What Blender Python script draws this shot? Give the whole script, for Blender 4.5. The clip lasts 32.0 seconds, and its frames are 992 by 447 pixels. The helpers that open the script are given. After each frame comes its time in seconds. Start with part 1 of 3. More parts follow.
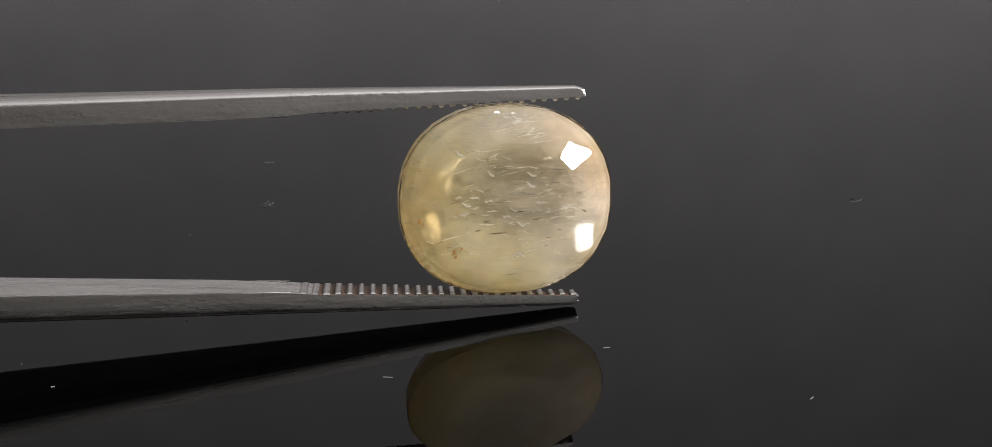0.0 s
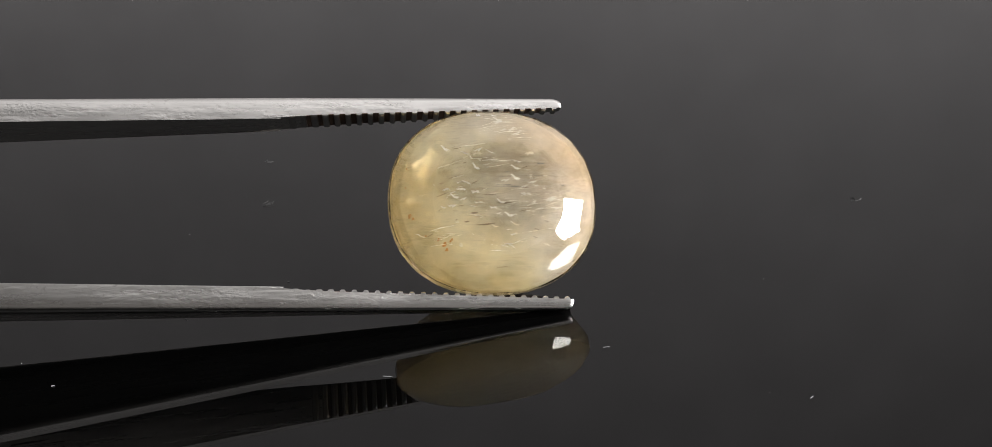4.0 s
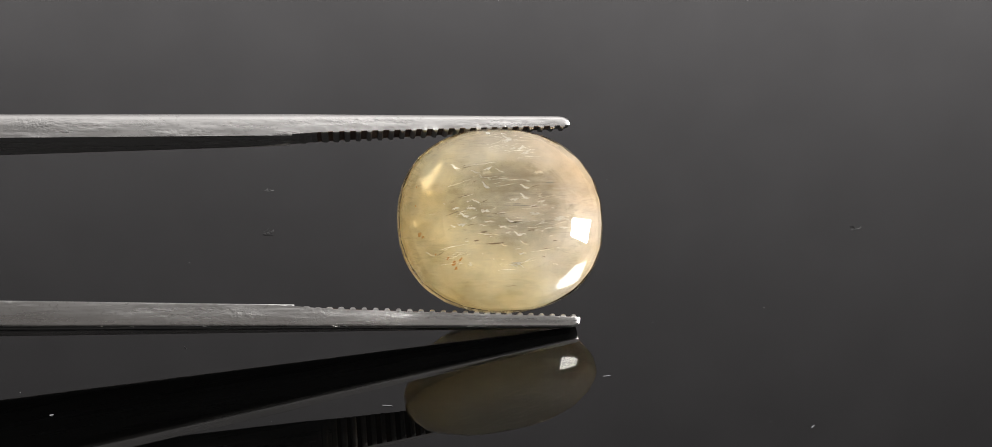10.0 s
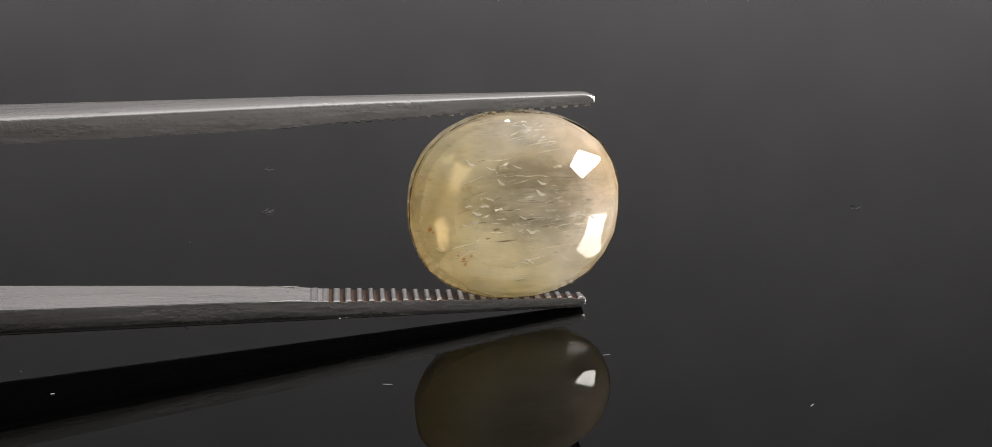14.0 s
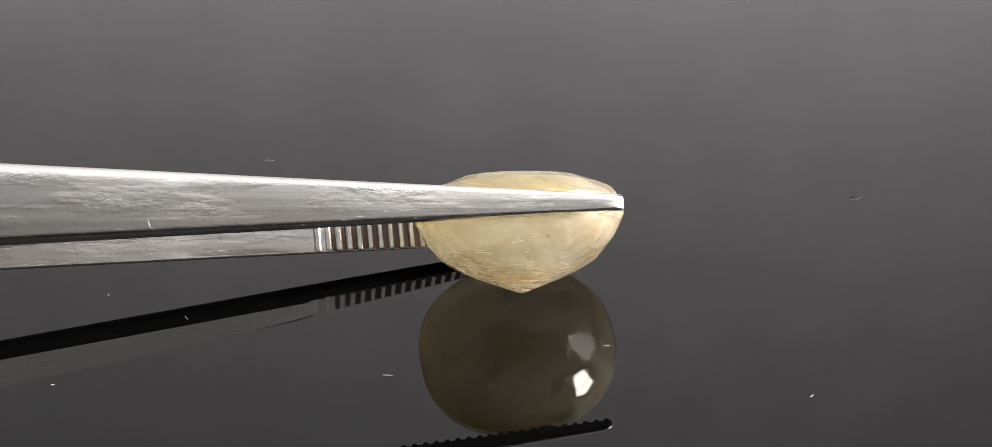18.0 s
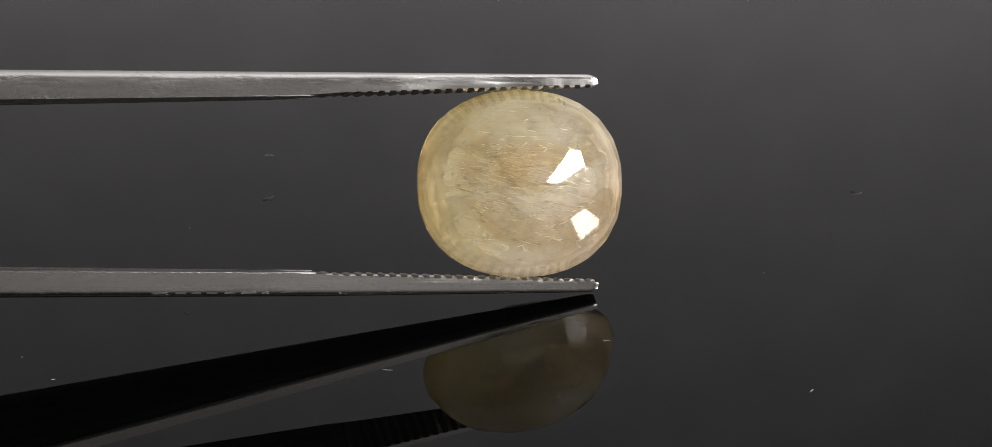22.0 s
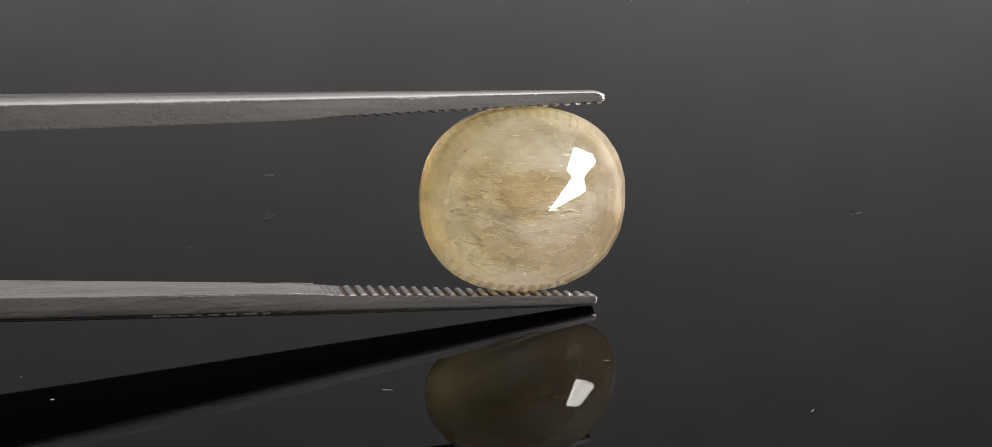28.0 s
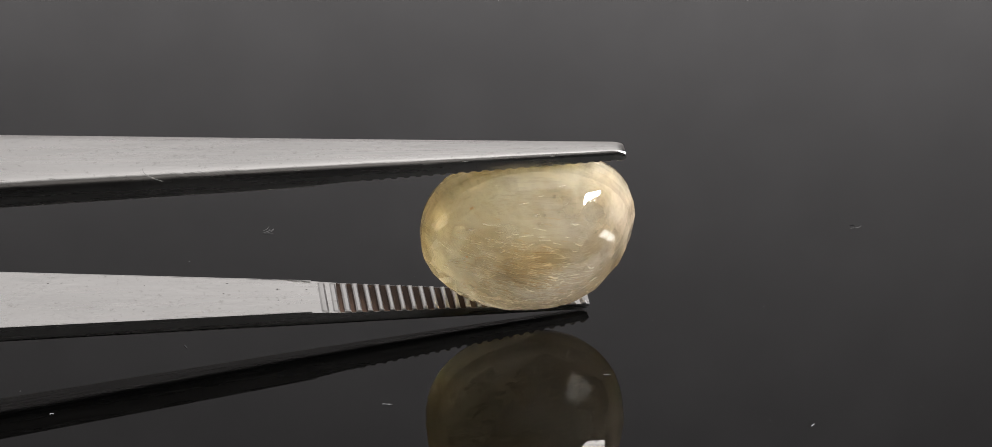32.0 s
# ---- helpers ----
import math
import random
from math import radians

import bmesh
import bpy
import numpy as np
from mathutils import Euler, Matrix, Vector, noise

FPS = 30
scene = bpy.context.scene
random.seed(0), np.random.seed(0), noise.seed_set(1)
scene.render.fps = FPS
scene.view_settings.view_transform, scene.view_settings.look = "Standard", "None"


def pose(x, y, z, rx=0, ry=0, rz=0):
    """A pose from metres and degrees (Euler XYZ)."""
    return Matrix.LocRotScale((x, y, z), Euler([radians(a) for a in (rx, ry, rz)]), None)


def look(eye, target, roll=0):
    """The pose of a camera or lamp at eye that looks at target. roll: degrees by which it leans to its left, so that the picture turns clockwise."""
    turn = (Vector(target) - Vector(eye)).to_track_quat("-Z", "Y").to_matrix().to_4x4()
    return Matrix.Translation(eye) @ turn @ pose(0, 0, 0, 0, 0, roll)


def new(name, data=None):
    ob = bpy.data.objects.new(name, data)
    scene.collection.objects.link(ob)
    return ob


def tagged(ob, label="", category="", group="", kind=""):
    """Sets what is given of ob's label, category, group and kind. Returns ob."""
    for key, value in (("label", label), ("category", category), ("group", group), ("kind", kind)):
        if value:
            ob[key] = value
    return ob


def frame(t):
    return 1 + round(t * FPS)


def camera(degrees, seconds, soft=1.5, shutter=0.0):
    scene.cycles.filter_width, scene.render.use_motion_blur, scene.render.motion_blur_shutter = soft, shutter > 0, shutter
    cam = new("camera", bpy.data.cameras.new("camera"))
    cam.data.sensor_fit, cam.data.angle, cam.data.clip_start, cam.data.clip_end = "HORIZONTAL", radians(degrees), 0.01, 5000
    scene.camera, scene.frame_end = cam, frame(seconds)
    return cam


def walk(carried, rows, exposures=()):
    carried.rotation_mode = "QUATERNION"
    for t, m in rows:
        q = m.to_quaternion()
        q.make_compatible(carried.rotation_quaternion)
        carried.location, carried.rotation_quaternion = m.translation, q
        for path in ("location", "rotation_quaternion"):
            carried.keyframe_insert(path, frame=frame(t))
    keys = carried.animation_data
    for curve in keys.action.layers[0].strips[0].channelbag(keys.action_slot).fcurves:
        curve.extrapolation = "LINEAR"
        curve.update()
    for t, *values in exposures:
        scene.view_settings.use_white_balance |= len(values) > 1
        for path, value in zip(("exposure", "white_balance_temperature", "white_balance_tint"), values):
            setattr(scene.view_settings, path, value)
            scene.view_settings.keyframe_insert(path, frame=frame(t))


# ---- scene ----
EXPOSURES = [(0, 0.15), (3, 0.25), (5.5, 0.15), (7, 0.25), (8, 0.45), (9, 0.5), (10, 0.35), (11, 0.15), (13, 0.2), (14.5, 0.15), (16.5, 0.85), (17, 0.9), (18, 1.2), (19, 0.9), (20, 0.65), (21, 0.3), (23, 0.05), (25, 0.3), (28, 0.15), (30, 0.15), (32, 0.3)]
cam = camera(42.83, 32.0, 0.7)
EYE = (0.0, -0.06582, 0.03455)
TILT = 27.700  # degrees that the lens looks down at the start
# seconds, degrees by which the hand-held phone nods up
NOD = [
    (0, 0.00), (0.5, 0.14), (1, 0.23), (1.5, 0.32), (2, 0.29), (2.5, 0.20), (3, 0.06), (3.5, -0.09),
    (5.5, 0.26), (6, 0.00), (6.5, -0.09), (7, 0.00), (7.5, 0.11), (8, 0.29), (8.5, 0.80), (9, 1.18),
    (9.5, 1.35), (10, 1.26), (10.5, 0.63), (11, -0.20), (11.5, -0.57), (12, -0.57), (12.5, -0.40), (13, -0.03),
    (13.5, 0.26), (14, 0.32), (14.5, 0.40), (16.5, 0.26), (17, 0.23), (17.5, 0.14), (18, -0.09), (18.5, -0.40),
    (19, -0.57), (19.5, -0.60), (20, -0.49), (20.5, -0.32), (21, -0.20), (21.5, -0.32), (22, -0.32), (22.5, -0.03),
    (23, 0.26), (23.5, 0.37), (24, 0.43), (24.5, 0.23), (25, 0.03), (25.5, 0.11), (27.5, 0.46), (28, 0.57),
    (28.5, 0.86), (29, 1.15), (29.5, 1.32), (30, 1.38), (30.5, 1.15), (31, 0.92), (31.5, 1.00), (32, 1.20),
]
walk(cam, [(t, pose(*EYE, 90 - TILT + nod, 0.00, 0)) for t, nod in NOD], exposures=EXPOSURES)

# seconds; where the middle between the tweezer tips is, in millimetres, and how the tweezers are turned, in degrees
TURNS = [
    (0, 4.38, -7.82, 5.67, -15.0, 3.5, 9.3),
    (0.5, 4.25, -7.23, 5.44, -22.2, 4.3, 9.1),
    (1, 4.09, -7.05, 5.30, -24.8, 4.2, 10.2),
    (1.5, 3.98, -6.54, 5.00, -30.0, 4.3, 10.3),
    (2, 3.98, -6.20, 4.76, -36.0, 4.6, 9.4),
    (2.5, 3.88, -5.94, 4.57, -38.2, 4.1, 9.7),
    (3, 3.67, -5.59, 4.28, -43.5, 4.3, 9.2),
    (3.5, 3.64, -5.80, 4.24, -43.8, 4.2, 9.4),
    (5.5, 4.33, -8.09, 5.74, -10.4, 2.6, 8.5),
    (6, 4.44, -8.58, 5.81, -5.5, 2.4, 8.7),
    (6.5, 4.47, -8.94, 5.83, -2.7, 2.2, 8.3),
    (7, 4.48, -8.92, 5.85, -2.6, 2.1, 8.6),
    (7.5, 4.56, -9.16, 5.88, 0.0, 1.9, 9.4),
    (8, 4.40, -8.05, 5.67, -10.8, 2.9, 9.4),
    (8.5, 4.26, -6.98, 5.39, -20.8, 3.2, 9.4),
    (9, 4.18, -6.28, 5.08, -28.2, 3.5, 9.5),
    (9.5, 4.13, -5.78, 4.87, -33.0, 3.8, 10.1),
    (10, 4.13, -5.46, 4.68, -36.3, 4.7, 10.4),
    (10.5, 4.15, -5.24, 4.32, -41.7, 5.0, 11.5),
    (11, 4.34, -5.95, 4.76, -34.6, 4.6, 10.7),
    (11.5, 4.69, -6.68, 5.31, -24.3, 3.2, 9.9),
    (12, 4.88, -7.34, 5.51, -18.1, 2.9, 9.2),
    (12.5, 4.96, -8.05, 5.76, -9.2, 2.4, 10.0),
    (13, 5.11, -8.96, 5.84, 2.1, 2.3, 9.1),
    (13.5, 5.14, -9.37, 5.79, 9.0, 1.8, 10.3),
    (14, 4.80, -7.51, 5.65, -11.0, 3.5, 10.9),
    (14.5, 4.45, -6.22, 5.11, -27.8, 4.5, 11.8),
    (16.5, 4.90, -5.92, 3.41, -85.5, 5.2, 10.1),
    (17, 5.13, -6.65, 3.11, -101.8, 5.8, 10.2),
    (17.5, 4.92, -6.28, 3.73, -114.2, 5.8, 10.3),
    (18, 5.14, -6.56, 3.56, -126.1, 5.5, 10.7),
    (18.5, 5.09, -6.49, 4.45, -137.4, 5.4, 10.9),
    (19, 5.26, -6.56, 5.01, -147.2, 5.1, 10.4),
    (19.5, 5.20, -6.28, 5.29, -156.2, 5.6, 10.7),
    (20, 5.48, -5.94, 5.61, -165.9, 5.5, 11.8),
    (20.5, 5.34, -5.96, 5.76, -177.4, 6.0, 10.8),
    (21, 5.37, -7.57, 5.70, -183.1, 5.9, 10.2),
    (21.5, 5.39, -6.81, 5.52, -194.7, 5.9, 11.0),
    (22, 5.28, -6.27, 5.24, -206.3, 5.8, 12.4),
    (22.5, 5.18, -5.85, 4.88, -213.6, 6.1, 11.4),
    (23, 5.11, -5.82, 4.59, -217.9, 5.9, 11.4),
    (23.5, 5.01, -7.07, 5.32, -204.1, 5.5, 10.8),
    (24, 5.16, -6.98, 5.65, -193.6, 4.5, 11.3),
    (24.5, 5.29, -7.02, 5.79, -180.8, 4.0, 11.0),
    (25, 5.41, -7.54, 5.67, -170.7, 4.2, 9.3),
    (25.5, 5.47, -7.26, 5.60, -169.8, 4.2, 9.8),
    (27.5, 5.61, -6.96, 5.64, -189.5, 4.6, 10.8),
    (28, 5.41, -6.44, 5.56, -195.6, 4.5, 11.4),
    (28.5, 5.34, -5.34, 5.11, -208.9, 6.0, 9.5),
    (29, 5.16, -5.10, 5.06, -209.8, 5.2, 11.7),
    (29.5, 5.15, -4.61, 4.78, -215.6, 6.3, 9.5),
    (30, 5.17, -5.93, 5.52, -199.9, 4.6, 11.6),
    (30.5, 5.31, -6.97, 5.76, -187.3, 3.6, 13.1),
    (31, 5.45, -7.69, 5.72, -180.3, 4.0, 10.4),
    (31.5, 5.52, -8.03, 5.65, -167.9, 3.6, 10.4),
    (32, 5.60, -8.28, 5.49, -161.7, 3.7, 10.0),
]

MM = 0.001
GRIP = Vector((-4.02, 0.0, 0.0))  # the gem's middle, seen from the middle between the tips, mm
SPLAY = radians(-1.68)            # each arm leans towards the other, going back from the tip


# ---- light ----
world = bpy.data.worlds.new("world")
scene.world = world
world.use_nodes = True
world.node_tree.nodes["Background"].inputs["Color"].default_value = (0.75, 0.85, 1.0, 1)
world.node_tree.nodes["Background"].inputs["Strength"].default_value = 0.02


def area_lamp(name, eye, target, sx, sy, watts, colour):
    data = bpy.data.lights.new(name, "AREA")
    data.shape, data.size, data.size_y, data.energy, data.color = "RECTANGLE", sx, sy, watts, colour
    ob = new(name, data)
    ob.matrix_world = look(eye, target)
    return ob


# daylight through the window and a wide soft ceiling panel
area_lamp("window_light", (2.01, -0.65, 0.93), (0, -0.65, 0.93), 0.85, 0.85, 225, (1.0, 0.99, 0.975))
area_lamp("panel_light", (0.0, 0.5, 2.015), (0.0, 0.5, 0), 3.7, 3.1, 13.0, (1.0, 0.975, 0.975))


# ---- materials ----
def material(name):
    m = bpy.data.materials.new(name)
    m.use_nodes = True
    nt = m.node_tree
    return m, nt, nt.nodes["Principled BSDF"]


def node(nt, kind, **values):
    n = nt.nodes.new(kind)
    for key, value in values.items():
        n.inputs[key.replace("_", " ")].default_value = value
    return n


def coords(nt, scale=(1, 1, 1), turn=(0, 0, 0)):
    c = nt.nodes.new("ShaderNodeTexCoord")
    mp = nt.nodes.new("ShaderNodeMapping")
    mp.inputs["Scale"].default_value = scale
    mp.inputs["Rotation"].default_value = turn
    nt.links.new(c.outputs["Object"], mp.inputs["Vector"])
    return mp.outputs["Vector"]


def noise_tex(nt, vec, scale, detail=4.0, rough=0.55):
    n = node(nt, "ShaderNodeTexNoise", Scale=scale, Detail=detail, Roughness=rough)
    nt.links.new(vec, n.inputs["Vector"])
    return n.outputs["Fac"]


def ramp(nt, fac, *stops):
    r = nt.nodes.new("ShaderNodeValToRGB")
    while len(r.color_ramp.elements) < len(stops):
        r.color_ramp.elements.new(0.5)
    for el, (at, col) in zip(r.color_ramp.elements, stops):
        el.position = at
        el.color = (*col, 1) if len(col) == 3 else (col[0], col[0], col[0], 1)
    nt.links.new(fac, r.inputs["Fac"])
    return r.outputs["Color"]


def bump(nt, height, strength, distance, normal=None):
    b = node(nt, "ShaderNodeBump", Strength=strength, Distance=distance)
    nt.links.new(height, b.inputs["Height"])
    if normal is not None:
        nt.links.new(normal, b.inputs["Normal"])
    return b.outputs["Normal"]


def plain(name, colour, rough=0.6, metal=0.0):
    m, nt, b = material(name)
    v = coords(nt)
    n = noise_tex(nt, v, 6.0)
    lo, hi = [c * 0.93 for c in colour], [min(1, c * 1.05) for c in colour]
    nt.links.new(ramp(nt, n, (0.3, lo), (0.7, hi)), b.inputs["Base Color"])
    b.inputs["Roughness"].default_value, b.inputs["Metallic"].default_value = rough, metal
    return m


def math_node(nt, op, *values):
    n = nt.nodes.new("ShaderNodeMath")
    n.operation = op
    for k, v in enumerate(values):
        if isinstance(v, (int, float)):
            n.inputs[k].default_value = v
        else:
            nt.links.new(v, n.inputs[k])
    return n.outputs[0]


def mix_colour(nt, fac, a, b, blend="MIX"):
    n = nt.nodes.new("ShaderNodeMix")
    n.data_type, n.blend_type = "RGBA", blend
    for key, v in (("Factor", fac), ("A", a), ("B", b)):
        if isinstance(v, tuple):
            n.inputs[key].default_value = (*v, 1)
        elif isinstance(v, (int, float)):
            n.inputs[key].default_value = v
        else:
            nt.links.new(v, n.inputs[key])
    return n.outputs["Result"]


def steel_material(name, base, rough, grain):
    """Steel brushed along its length, with fine scratches and worn specks."""
    m, nt, b = material(name)
    nt.nodes.remove(b)
    fine = noise_tex(nt, coords(nt, (60, 3200, 3200)), 1.0, 5)
    broad = noise_tex(nt, coords(nt, (90, 300, 300)), 1.0, 4)
    specks = noise_tex(nt, coords(nt, (3500, 4500, 4500)), 1.0, 4, 0.7)
    worn = noise_tex(nt, coords(nt, (200, 700, 700)), 1.0, 3)
    lo, hi = [c * 0.93 for c in base], [min(1, c * 1.05) for c in base]
    colour = mix_colour(nt, 0.5, ramp(nt, broad, (0.3, lo), (0.65, hi)), ramp(nt, specks, (0.28, (0.5, 0.48, 0.46)), (0.42, (1, 1, 1))), "MULTIPLY")
    gloss = nt.nodes.new("ShaderNodeBsdfGlossy")
    gloss.distribution = "BECKMANN"
    nt.links.new(colour, gloss.inputs["Color"])
    nt.links.new(ramp(nt, fine, (0.25, (rough - 0.06,)), (0.75, (rough + 0.08,))), gloss.inputs["Roughness"])
    nrm = bump(nt, fine, grain, 0.00004)
    rub = math_node(nt, "MULTIPLY", specks, ramp(nt, worn, (0.45, (0.0,)), (0.65, (1.0,))))
    nt.links.new(bump(nt, rub, 0.6, 0.00005, bump(nt, broad, 0.03, 0.00008, nrm)), gloss.inputs["Normal"])
    nt.links.new(gloss.outputs[0], nt.nodes["Material Output"].inputs["Surface"])
    return m


STEEL = steel_material("brushed_steel", (0.79, 0.768, 0.745), 0.28, 0.2)
STEEL_WORN = steel_material("polished_worn_steel", (0.7, 0.68, 0.66), 0.34, 0.4)
SCRATCH = steel_material("scratched_bright_steel", (0.6, 0.59, 0.575), 0.45, 0.2)
GROOVE = plain("dark_groove_steel", (0.06, 0.032, 0.02), 0.6, 0.2)
ENGRAVED = plain("darkened_engraving", (0.09, 0.085, 0.08), 0.5, 0.7)
WALL = plain("grey_wall_paint", (0.15, 0.147, 0.15), 0.8)
PALE_WALL = plain("light_grey_wall_paint", (0.375, 0.3615, 0.369), 0.8)
CEIL = plain("grey_ceiling_paint", (0.12, 0.119, 0.12), 0.8)
FLOOR = plain("dark_floor", (0.035, 0.033, 0.032), 0.6)
TABLE = plain("dark_tabletop", (0.018, 0.016, 0.015), 0.5)
LINT = plain("grey_lint", (0.04, 0.039, 0.039), 0.9)
DARK_WALL = plain("black_unseen_wall", (0.022, 0.02, 0.019), 0.8)
DUST = plain("pale_dust", (0.16, 0.16, 0.165), 0.9)


def acrylic_material():
    m, nt, b = material("black_acrylic")
    b.inputs["Base Color"].default_value = (0.0005, 0.0005, 0.0005, 1)
    v = coords(nt)
    b.inputs["IOR"].default_value = 1.42
    nt.links.new(ramp(nt, noise_tex(nt, v, 90.0, 5), (0.3, (0.006,)), (0.75, (0.02,))), b.inputs["Roughness"])
    return m


ACRYLIC = acrylic_material()


def turned_noise(nt, scale, turn, detail, rough=0.6):
    return noise_tex(nt, coords(nt, scale, (0, radians(turn), 0)), 1.0, detail, rough)


def colour_zones(nt):
    """Honey at one end and below, greyish white in the middle, pinkish at the other end."""
    sep = nt.nodes.new("ShaderNodeSeparateXYZ")
    nt.links.new(coords(nt), sep.inputs[0])
    warp = turned_noise(nt, (240, 240, 240), 0, 5)
    zone = math_node(nt, "ADD", math_node(nt, "MULTIPLY_ADD", sep.outputs["X"], 75.0, 0.12), math_node(nt, "MULTIPLY_ADD", sep.outputs["Z"], 48.0, math_node(nt, "MULTIPLY", warp, 0.8)))
    return sep, warp, ramp(nt, zone, (0.08, (0.995, 0.868, 0.5)), (0.34, (0.995, 0.935, 0.7)), (0.6, (0.995, 0.95, 0.86)), (0.95, (0.998, 0.89, 0.79)))


def milk_material():
    """Cloudy yellow sapphire: milky stuff that glows with the light soaked up all round."""
    m, nt, b = material("milky_sapphire")
    nt.nodes.remove(b)
    sep, warp, zones = colour_zones(nt)
    body = mix_colour(nt, 0.35, zones, (0.998, 0.985, 0.95))
    front = nt.nodes.new("ShaderNodeBsdfDiffuse")
    back = nt.nodes.new("ShaderNodeBsdfTranslucent")
    nt.links.new(body, front.inputs["Color"])
    nt.links.new(body, back.inputs["Color"])
    milk = nt.nodes.new("ShaderNodeMixShader")
    milk.inputs["Fac"].default_value = 0.28
    nt.links.new(front.outputs[0], milk.inputs[1])
    nt.links.new(back.outputs[0], milk.inputs[2])
    clear = nt.nodes.new("ShaderNodeBsdfTransparent")
    mix = nt.nodes.new("ShaderNodeMixShader")
    cloud = turned_noise(nt, (420, 420, 600), -15, 4)
    deep = ramp(nt, math_node(nt, "MULTIPLY", sep.outputs["Y"], 500.0), (0.0, (0.0,)), (0.6, (0.3,)))
    nt.links.new(math_node(nt, "ADD", deep, ramp(nt, cloud, (0.36, (0.54,)), (0.62, (0.32,)))), mix.inputs["Fac"])
    nt.links.new(milk.outputs[0], mix.inputs[1])
    nt.links.new(clear.outputs[0], mix.inputs[2])
    nt.links.new(mix.outputs[0], nt.nodes["Material Output"].inputs["Surface"])
    return m


def veil_material():
    """Colour zones, clouds, threads, tiny fractures and two painted views through it, which hold back part of the light
    on its way through the stone.
    """
    m, nt, b = material("silk_and_view_veil")
    nt.nodes.remove(b)
    sep, warp, zones = colour_zones(nt)
    col = mix_colour(nt, 0.66, zones, (1.0, 1.0, 1.0))
    streak = turned_noise(nt, (450, 1300, 1700), -11, 6, 0.7)
    mottle = turned_noise(nt, (700, 700, 900), 0, 6, 0.7)
    silk = turned_noise(nt, (420, 5200, 7200), -9, 3)
    cloud = turned_noise(nt, (330, 330, 520), -15, 5)
    patch = ramp(nt, turned_noise(nt, (380, 380, 480), 0, 3), (0.42, (0.0,)), (0.58, (1.0,)))
    for tex, stops in ((streak, ((0.3, (0.95, 0.93, 0.88)), (0.42, (1, 1, 1)))), (mottle, ((0.3, (0.93, 0.905, 0.85)), (0.42, (1, 1, 1)))),
                       (cloud, ((0.34, (0.965, 0.92, 0.82)), (0.48, (0.99, 0.975, 0.94)), (0.56, (1, 1, 1))))):
        col = mix_colour(nt, 1.0, col, ramp(nt, tex, *stops), "MULTIPLY")
    # dark view through the flat side, painted as a grey oval with broken rim
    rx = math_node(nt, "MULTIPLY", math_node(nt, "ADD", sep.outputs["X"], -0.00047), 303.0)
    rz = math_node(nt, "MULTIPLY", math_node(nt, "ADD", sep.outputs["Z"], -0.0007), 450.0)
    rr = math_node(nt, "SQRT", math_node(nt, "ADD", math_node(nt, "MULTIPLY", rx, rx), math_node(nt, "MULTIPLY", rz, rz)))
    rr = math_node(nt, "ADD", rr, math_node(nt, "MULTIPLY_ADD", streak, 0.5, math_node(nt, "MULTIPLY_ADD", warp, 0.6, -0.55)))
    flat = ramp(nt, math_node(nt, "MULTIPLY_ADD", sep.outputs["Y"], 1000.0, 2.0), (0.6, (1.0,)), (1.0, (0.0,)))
    view_through = math_node(nt, "MULTIPLY", flat, ramp(nt, rr, (0.7, (1.0,)), (1.0, (0.0,))))
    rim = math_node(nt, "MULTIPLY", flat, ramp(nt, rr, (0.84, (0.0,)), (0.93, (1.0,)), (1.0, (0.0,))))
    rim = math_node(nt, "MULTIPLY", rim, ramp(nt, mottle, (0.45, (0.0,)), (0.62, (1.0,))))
    col = mix_colour(nt, math_node(nt, "MULTIPLY", view_through, ramp(nt, streak, (0.35, (0.9,)), (0.6, (0.15,)))), col, (0.6, 0.57, 0.47))
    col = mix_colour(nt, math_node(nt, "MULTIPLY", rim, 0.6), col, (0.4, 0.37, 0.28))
    # table seen refracted through the pointed side, painted as a browner, crisp-edged zone
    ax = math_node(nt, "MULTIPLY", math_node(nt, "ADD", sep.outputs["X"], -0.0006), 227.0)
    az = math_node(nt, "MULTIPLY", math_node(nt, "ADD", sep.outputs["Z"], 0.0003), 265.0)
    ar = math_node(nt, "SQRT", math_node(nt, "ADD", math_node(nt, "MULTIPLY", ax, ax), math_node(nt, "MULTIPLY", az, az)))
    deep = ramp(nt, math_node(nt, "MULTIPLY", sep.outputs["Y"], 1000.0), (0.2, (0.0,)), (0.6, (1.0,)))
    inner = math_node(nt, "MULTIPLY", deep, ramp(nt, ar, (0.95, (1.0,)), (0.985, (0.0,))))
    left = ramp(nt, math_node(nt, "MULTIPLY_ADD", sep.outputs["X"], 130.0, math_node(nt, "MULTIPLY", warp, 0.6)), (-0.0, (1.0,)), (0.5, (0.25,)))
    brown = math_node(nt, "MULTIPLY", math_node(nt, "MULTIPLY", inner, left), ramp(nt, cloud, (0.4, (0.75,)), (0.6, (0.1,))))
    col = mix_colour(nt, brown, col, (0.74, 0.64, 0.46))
    # an amber cloud in its upper part
    bx = math_node(nt, "MULTIPLY", math_node(nt, "ADD", sep.outputs["X"], 0.0006), 330.0)
    bz = math_node(nt, "MULTIPLY", math_node(nt, "ADD", sep.outputs["Z"], 0.0011), 720.0)
    br = math_node(nt, "ADD", math_node(nt, "MULTIPLY", bx, bx), math_node(nt, "MULTIPLY_ADD", bz, bz, math_node(nt, "MULTIPLY", warp, 0.8)))
    amber = math_node(nt, "MULTIPLY", deep, ramp(nt, br, (0.35, (0.36,)), (1.0, (0.0,))))
    col = mix_colour(nt, amber, col, (0.93, 0.74, 0.44))
